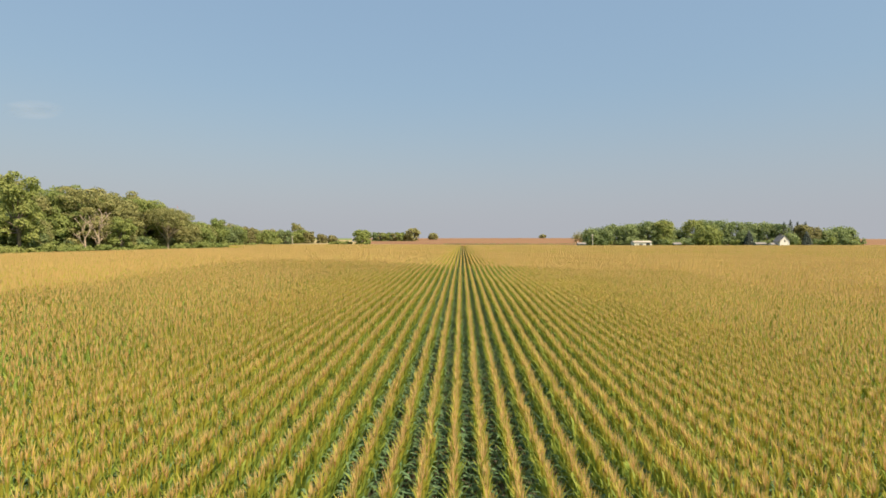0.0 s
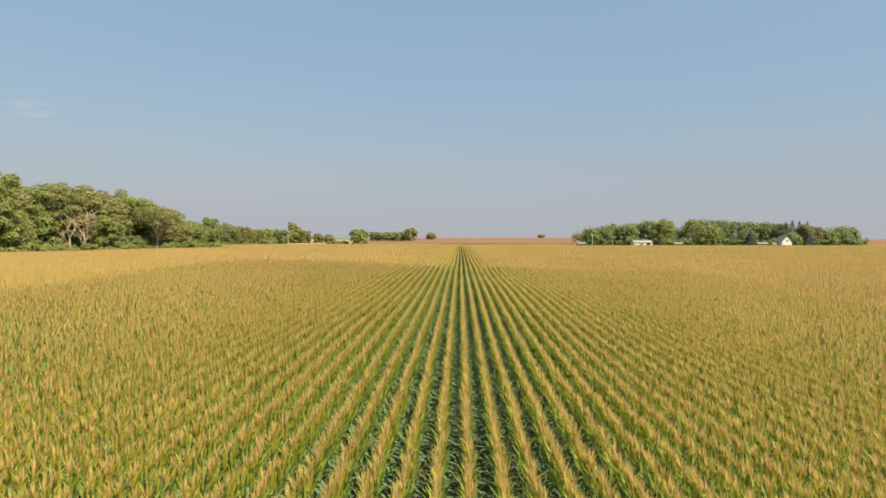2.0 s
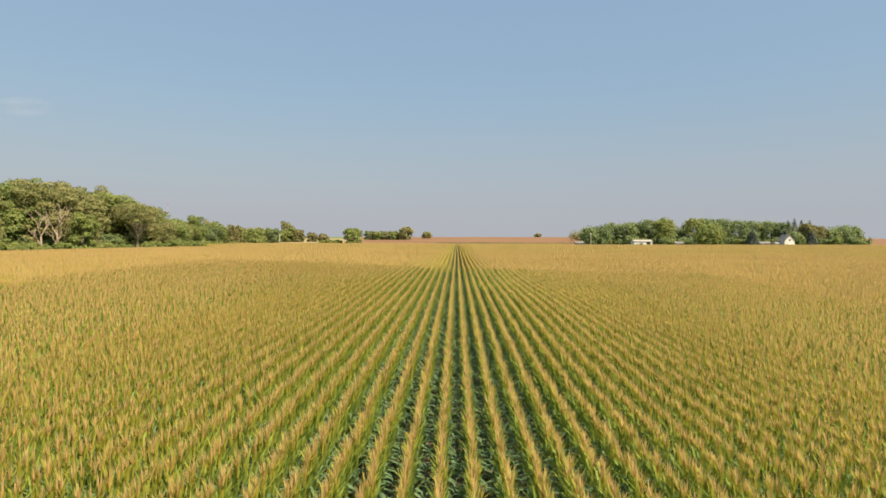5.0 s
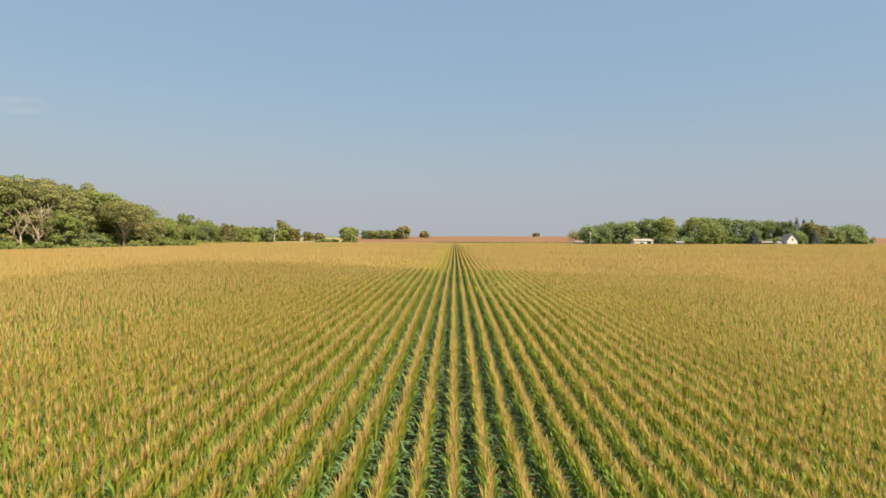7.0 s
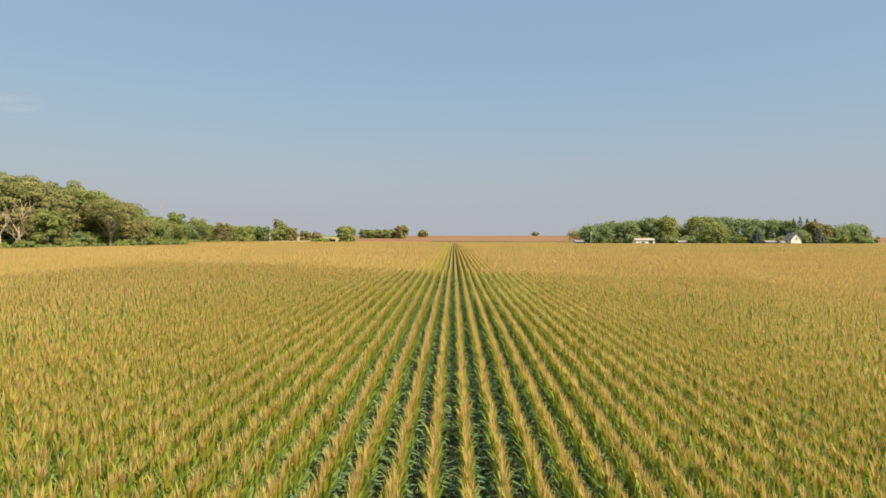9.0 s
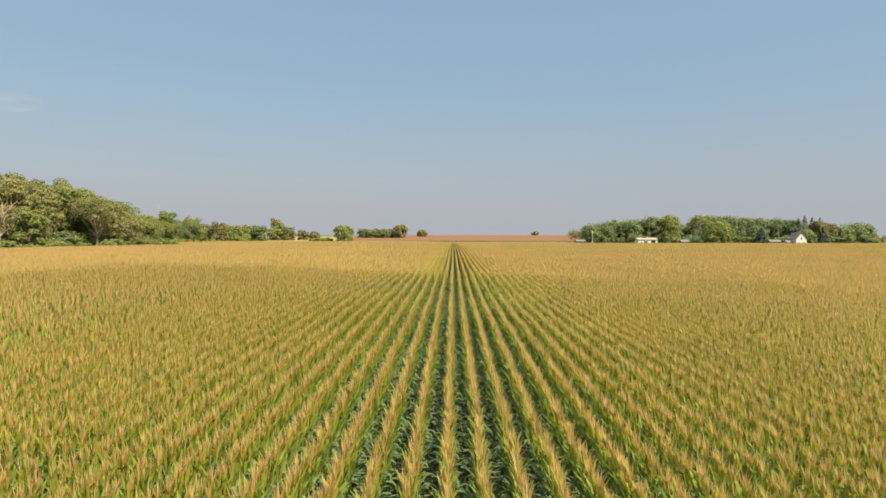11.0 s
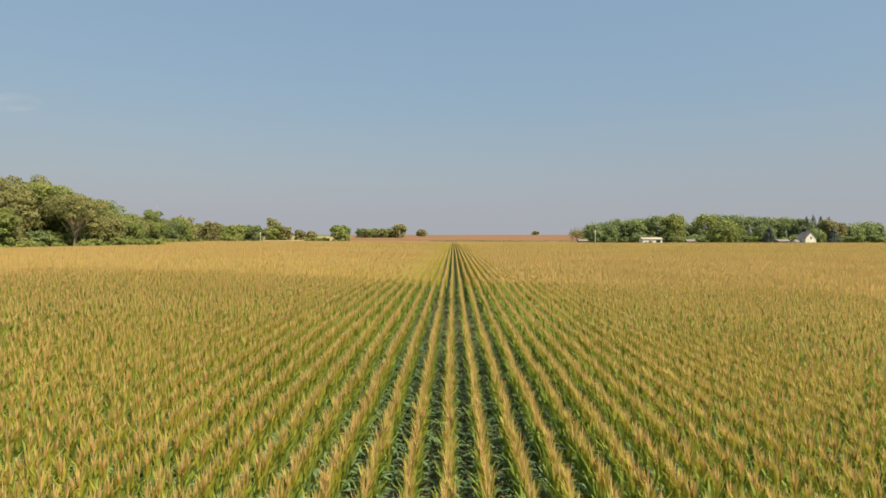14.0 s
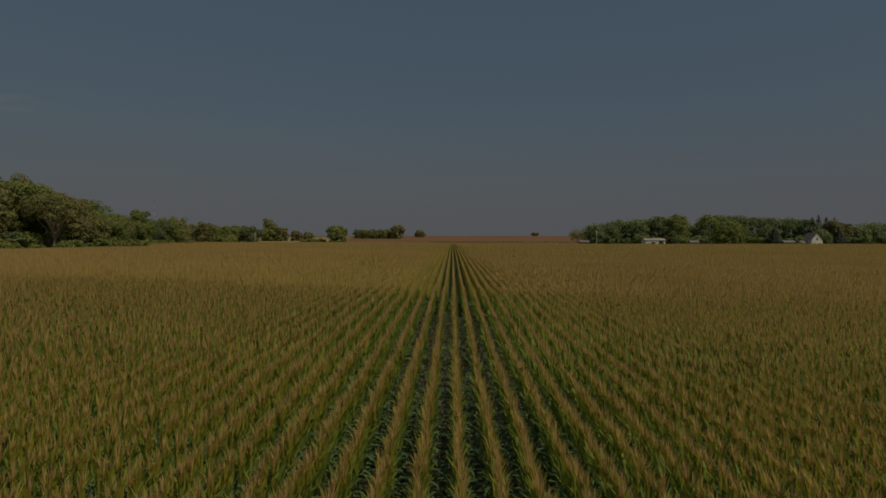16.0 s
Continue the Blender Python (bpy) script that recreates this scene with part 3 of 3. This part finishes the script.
for back in (30, 50):
    for k, y in enumerate(np.arange(130, 326, 9.0)):
        bush(wood_edge(y) - back + rng.normal(0, 2), y, rng.uniform(6, 9), rng.uniform(5, 6.5), ["dark", "green"][k % 2], 380, 0.85, "tall shaded understory bush inside the wood", "undergrowth of the wood")
tree(-127.5, 299, 17.2, 5.2, "green", 7000, 0.34, 0.06, 18, "round green tree at the wood's far end", group=WOOD)
tree(-122.5, 311, 13.6, 5.8, "green", 6000, 0.34, 0.03, 16, "low green tree at the wood's far end", group=WOOD)
tree(-127.5, 214, 14.5, 4.6, "light", 6000, 0.32, 0.06, 18, "bright yellow-green tree beside the dead trees", group=WOOD)
for x, y, h, r, kd in ((-143, 212, 27, 8.5, "oak"), (-142, 225, 26, 8.5, "oak"), (-143, 238, 24.5, 8, "oak"), (-143, 251, 25, 8, "green"), (-142, 266, 23.5, 7.5, "oak"), (-141, 278, 21.5, 6.5, "oak")):
    tree(x, y, h, r, kd, 6500, 0.4, 0.12, 26, "tall broad oak with an olive green crown", group=WOOD, flat=0.5)
bush(-128, 392, 6.5, 6.5, "light", 2200, 0.5, "large yellow-green bush standing at the corn's edge")

# trees beyond the corn, towards the far fields
for x, y, h, r, kd in [(-228, 470, 19, 8.5, "oak"), (-214, 476, 17, 8, "green"), (-200, 486, 19, 8, "oak"), (-186, 500, 16, 7, "rusty"), (-245, 480, 18, 8.5, "green"), (-172, 512, 13, 6.5, "green"),
                       (-260, 500, 19, 8.5, "oak"), (-194, 470, 11, 6, "green"), (-236, 460, 11, 6, "light"), (-280, 470, 20, 9, "green"), (-300, 480, 20, 9, "oak"), (-218, 455, 9, 5.5, "green")]:
    tree(x, y, h * 1.18, r * 1.08, kd, 2600, 0.66, 0.04, 18, "leafy hedgerow tree beyond the corn", group="trees beyond the corn")
for k, x in enumerate(np.arange(-325, -158, 8.5)):
    tree(x, 528 + rng.normal(0, 7), rng.uniform(15.5, 18.5), rng.uniform(7, 8.5), ["green", "oak", "green", "dark"][k % 4], 1500, 0.75, 0.02, 14, "leafy hedgerow tree beyond the corn", group="trees beyond the corn")
for x, y, h, r, kd in [(-205, 715, 27, 8.5, "oak"), (-203, 708, 15, 9, "light"), (-196, 712, 18, 9.5, "light"), (-188, 708, 16, 7, "rusty"), (-225, 720, 17, 9, "oak"), (-240, 724, 18, 9.5, "green"), (-258, 730, 18, 10, "oak"),
                       (-275, 735, 19, 10, "green"), (-292, 740, 19, 10, "oak"), (-232, 716, 13, 9, "green"), (-176, 725, 12, 7, "rusty"), (-166, 740, 10, 7, "rusty")]:
    tree(x, y, h, r, kd, 1400, 1.1, 0.04, 13, "distant tree in a hedgerow between fields", group="trees beyond the corn")
tree(-96, 560, 16.5, 8.4, "green", 3600, 0.8, 0.05, 18, "lone round green tree between two fields")
for x in (-112, -120, -127):
    bush(x, 566 + rng.normal(0, 3), 4.5, 5, "green", 500, 0.9, "low hedge bush between two fields")
for k, x in enumerate(np.arange(-135, -82, 7.5)):
    tree(x, 905 + rng.normal(0, 6), rng.uniform(13, 15), 7, ["dark", "oak", "green"][k % 3], 800, 1.3, 0.02, 10, "distant tree in a dark shelterbelt", group="shelterbelt trees")
tree(-77, 905, 21, 10.5, "oak", 1300, 1.4, 0.05, 14, "distant rounded tree at the shelterbelt's end", group="shelterbelt trees")
tree(-55, 1090, 13, 9.5, "oak", 900, 1.5, 0.04, 12, "small distant tree on the bean field")
tree(-62, 1330, 8, 8, "oak", 400, 1.8, 0.02, 8, "tiny distant tree on the skyline")
tree(190, 1370, 8, 8, "oak", 500, 1.8, 0.02, 8, "tiny distant tree on the skyline")

strip = Soup()
n = 140
leaf_cloud(strip, np.stack([np.linspace(-20, 175, n), 632 + rng.normal(0, 2.5, n), land(np.linspace(-20, 175, n), np.full(n, 632.0)) + 0.3], 1), np.full(n, 0.8) * rng.uniform(0.5, 1.2, n), 3000, 0.5, 0.7)
tagged(part("weed_strip", strip, LEAF["dark"], None), "dark green weedy strip between corn and bean field", "weeds", kind="stuff")

# the farmyard's trees
FARM = "farmyard trees"
for x, y, h, r, kd, n in [
    (146, 725, 12, 8, "oak", 700), (158, 730, 13, 8, "shade", 700),
    (103, 462, 15, 7, "shade", 2600), (113, 466, 16, 7, "dark", 2400), (124, 476, 19, 7.5, "shade", 2600), (133, 470, 19, 7, "shade", 2600), (142, 482, 20, 7.5, "shade", 2600),
    (151, 474, 22, 8, "shade", 3000), (160, 468, 23, 7.5, "light", 3000),
    (172, 492, 14, 6, "dark", 1800), (180, 498, 16, 7, "dark", 1800),
    (190, 483, 23.5, 8, "light", 3000), (201, 486, 23.5, 8, "shade", 3000), (213, 488, 23, 8.5, "shade", 3000), (225, 486, 22, 8, "shade", 2600), (236, 484, 21, 8, "shade", 2600),
    (246, 480, 21, 7.5, "shade", 2600), (255, 474, 20, 6.5, "dark", 2200),
    (182, 436, 14.5, 8.5, "light", 3600), (222, 462, 14, 6, "shade", 1800), (247, 446, 11, 5, "shade", 1800), (271, 470, 19, 6, "rusty", 2400), (282, 476, 17, 6, "rusty", 2000),
    (292, 476, 14, 7, "shade", 2200), (303, 480, 16, 7.5, "shade", 2600), (313, 484, 16.5, 6.5, "shade", 2400), (368, 500, 9, 6, "shade", 700),
]:
    tree(x, y, h, r * 1.12, kd, int(n * 1.3), 0.68, 0.03, 34, {"rusty": "reddish brown tree beside the farmhouse", "light": "bright green willow-like tree by the farmyard"}.get(kd, "tall green shade tree round the farmyard"), group=FARM, fill=1.0, loose=0.5)
for x, y, h, r in [(256, 470, 21, 6.5), (263, 474, 22.5, 6.5), (271, 478, 21.5, 6.5), (282, 486, 21.5, 6.5), (219, 450, 14, 5), (262, 450, 13, 5)]:
    spruce(x, y, h, r, group=FARM)


for k, x in enumerate(np.arange(150, 320, 7.0)):
    bush(x, 482 + rng.normal(0, 3), rng.uniform(7, 9.5), rng.uniform(4.5, 6), ["shade", "dark"][k % 2], 500, 0.75, "leafy green shrub below the farmyard trees", "farmyard shrubs")
for k, x in enumerate(np.arange(98, 320, 6.0)):
    bush(x + rng.normal(0, 1.5), 462 + rng.normal(0, 4), rng.uniform(5, 8.5), rng.uniform(4, 5.5), ["shade", "dark", "shade", "light"][k % 4], 600, 0.6, "leafy green shrub below the farmyard trees", "farmyard shrubs")


# ---- buildings ----
def gabled(name, x, y, w, d, eaves, ridge, wall, roof, openings, label, along_x=False, chimney=False, turn=0.0):
    """A gabled building: walls with a plinth, an overhanging roof, doors and windows. openings: (kind, side, offset, sill, width, height)."""
    root = new(name)
    root.matrix_world = pose(x, y, float(land(x, y)), 0, 0, turn)
    s = Soup()
    hw, hd = w / 2, d / 2
    if along_x:
        prof = [(-hd, 0), (hd, 0), (hd, eaves), (0, ridge), (-hd, eaves)]
        v = [(sx * hw, a_, b_) for sx in (-1, 1) for a_, b_ in prof]
    else:
        prof = [(-hw, 0), (hw, 0), (hw, eaves), (0, ridge), (-hw, eaves)]
        v = [(a_, sy * hd, b_) for sy in (-1, 1) for a_, b_ in prof]
    f = [(0, 1, 2), (0, 2, 4), (2, 3, 4), (5, 7, 6), (5, 9, 7), (7, 9, 8)]
    for k in range(5):
        m_ = (k + 1) % 5
        f += [(k, k + 5, m_ + 5), (k, m_ + 5, m_)]
    s.add(v, f, 0)
    part("wall", s, wall, root)
    s = Soup()
    over, th = 0.45, 0.18
    half_, ln = (hd, hw) if along_x else (hw, hd)
    slope = (ridge - eaves) / half_
    for sg in (-1, 1):
        p = []
        for dz in (0.02, 0.02 + th):
            for e in (-ln - over, ln + over):
                for q in (0.0, half_ + over):
                    z = ridge - slope * q + dz
                    p.append((e, sg * q, z) if along_x else (sg * q, e, z))
        q = [(0, 1, 3, 2), (4, 6, 7, 5), (0, 4, 5, 1), (2, 3, 7, 6), (0, 2, 6, 4), (1, 5, 7, 3)]
        s.add(p, [t for a_, b_, c_, d_ in q for t in ((a_, b_, c_), (a_, c_, d_))], 0)
    part("roof", s, roof, root)
    for kind_, side, off, sill, ow, oh in openings:
        ob = new(kind_)
        ob.parent = root
        ob.matrix_basis = {"front": pose(off, -hd, sill), "left": pose(-hw, off, sill, 0, 0, -90), "right": pose(hw, off, sill, 0, 0, 90)}[side]
        fr, pn = Soup(), Soup()
        for a0, b0, a1, b1 in [(-ow / 2 - 0.1, -0.1, -ow / 2, oh + 0.1), (ow / 2, -0.1, ow / 2 + 0.1, oh + 0.1), (-ow / 2, oh, ow / 2, oh + 0.1), (-ow / 2, -0.1, ow / 2, 0)]:
            box(fr, a0, -0.06, b0, a1, 0.02, b1)
        if kind_ == "window":
            box(fr, -ow / 2, -0.05, oh / 2 - 0.03, ow / 2, 0.0, oh / 2 + 0.03)
        box(pn, -ow / 2, -0.03, 0, ow / 2, 0.02, oh)
        part("frame", fr, M_WHITE, ob)
        part("pane" if kind_ == "window" else "leaf", pn, M_GLASS, ob)
    if chimney:
        s = Soup()
        box(s, -0.4, -0.4, ridge - 0.8, 0.4, 0.4, ridge + 0.9)
        box(s, -0.48, -0.48, ridge + 0.9, 0.48, 0.48, ridge + 1.05)
        part("chimney", s, M_SHINGLE, root)
    return tagged(root, label, "building")


gabled("farmhouse", 234.5, 434, 6.8, 9.0, 5.0, 9.0, M_WHITE, M_SHINGLE,
       [("window", "front", -1.8, 1.0, 1.0, 1.5), ("window", "front", 1.8, 1.0, 1.0, 1.5), ("window", "front", 0, 4.4, 1.0, 1.5), ("door", "left", 1.5, 0.2, 1.0, 2.1), ("window", "left", -2, 1.0, 1.0, 1.5)],
       "white two-storey farmhouse with a steep gable", chimney=True)
gabled("porch_wing", 229.4, 436, 4.0, 6, 2.6, 3.8, M_WHITE, M_SHINGLE, [("window", "front", 0, 1.0, 1.1, 1.2)], "low white wing beside the farmhouse", along_x=True)
gabled("farm_shed", 131.5, 430, 12.5, 8, 4.3, 5.3, M_WHITE, M_ROOF,
       [("door", "front", -1.4, 0.1, 2.4, 3.0), ("door", "front", 3.6, 1.4, 2.8, 2.4), ("window", "front", -4.4, 1.4, 1.2, 1.2)],
       "long low white farm building with dark doors", along_x=True)
for x, y, w, d in [(93, 455, 6, 5), (161, 440, 5, 4), (222, 440, 7, 5)]:
    gabled("tin_shed", x, y, w, d, 3.0, 4.0, M_TIN, M_SHINGLE, [("door", "front", 0, 0.1, 2.0, 2.2)], "small blue-grey tin shed in the farmyard", along_x=True)
gabled("distant_barn", -158, 860, 9, 7, 3.5, 5.5, M_TIN, M_SHINGLE, [("door", "front", 0, 0.1, 3, 3)], "small grey distant barn among hedges", along_x=True)


def utility_pole(x, y, height):
    """A wooden pole with a crossarm and insulators."""
    root = new("utility_pole")
    root.location = (x, y, float(land(x, y)))
    s = Soup()
    tube(s, [(0, 0, -0.4), (0, 0, height * 0.5), (0, 0, height)], [0.24, 0.20, 0.16], 8)
    part("pole", s, M_POLE, root, smooth=True)
    s = Soup()
    box(s, -1.1, -0.07, height - 0.75, 1.1, 0.07, height - 0.58)
    part("crossarm", s, M_POLE, root)
    for k in (-0.95, -0.45, 0.45, 0.95):
        s = Soup()
        tube(s, [(k, 0, height - 0.58), (k, 0, height - 0.42), (k, 0, height - 0.36)], [0.05, 0.07, 0.03], 6)
        part("insulator", s, M_TIN, root)
    return tagged(root, "pale weathered wooden utility pole", "utility pole", "utility poles")


utility_pole(-146, 496, 9.5)
utility_pole(101, 452, 10.5)
utility_pole(345, 470, 8)


def mast(x, y, height):
    """A slender lattice radio mast."""
    root = new("radio_mast")
    root.location = (x, y, float(land(x, y)))
    n = 10
    for k in range(n):
        s = Soup()
        z0, z1 = height * k / n, height * (k + 1) / n
        for w in (0, 2.0944, 4.18879):
            a_, b_ = (0.7 * math.cos(w), 0.7 * math.sin(w)), (0.7 * math.cos(w + 2.0944), 0.7 * math.sin(w + 2.0944))
            tube(s, [(*a_, z0), (*a_, z1)], [0.07, 0.07], 4)
            for j in range(3):
                h0, h1 = z0 + (z1 - z0) * j / 3, z0 + (z1 - z0) * (j + 1) / 3
                tube(s, [(*a_, h0), (*b_, h1)], [0.035, 0.035], 4)
        part("section", s, M_RED if k % 2 else M_WHITE, root, "red painted section" if k % 2 else "white painted section")
    return tagged(root, "slender red and white lattice radio mast far off", "mast")


mast(-845, 1700, 106)


# ---- a faint wisp of cloud ----
M_CLOUD = bpy.data.materials.new("thin_cloud")
M_CLOUD.use_nodes = True
cn, cl = M_CLOUD.node_tree.nodes, M_CLOUD.node_tree.links
clear, vapour, blend = cn.new("ShaderNodeBsdfTransparent"), cn.new("ShaderNodeBsdfDiffuse"), cn.new("ShaderNodeMixShader")
vapour.inputs["Color"].default_value = (0.82, 0.70, 0.66, 1)
where, spread, fall = cn.new("ShaderNodeTexCoord"), cn.new("ShaderNodeMapping"), cn.new("ShaderNodeTexGradient")
spread.inputs["Scale"].default_value = (1 / 180, 0, 1 / 52)
fall.gradient_type = "SPHERICAL"
thin = cn.new("ShaderNodeMath")
thin.operation, thin.inputs[1].default_value = "MULTIPLY", 0.05
cl.new(where.outputs["Object"], spread.inputs["Vector"])
cl.new(spread.outputs[0], fall.inputs["Vector"])
cl.new(fall.outputs["Fac"], thin.inputs[0])
cl.new(thin.outputs[0], blend.inputs[0])
cl.new(clear.outputs[0], blend.inputs[1])
cl.new(vapour.outputs[0], blend.inputs[2])
cl.new(blend.outputs[0], cn["Material Output"].inputs["Surface"])
wisp = new("cloud")
wisp.location = (-2252, 2993, 704)
vapours = Soup()
bm = bmesh.new()
bmesh.ops.create_icosphere(bm, subdivisions=4, radius=1)
verts = []
for v in bm.verts:
    q = v.co * (1 + 0.12 * noise.noise(v.co * 1.7))
    verts.append([q.x * 170, q.y * 60, q.z * 48])
vapours.add(verts, [[v.index for v in f.verts] for f in bm.faces])
bm.free()
part("vapour", vapours, M_CLOUD, wisp, smooth=True)
tagged(wisp, "faint thin wisp of pale cloud in a clear sky", "cloud")
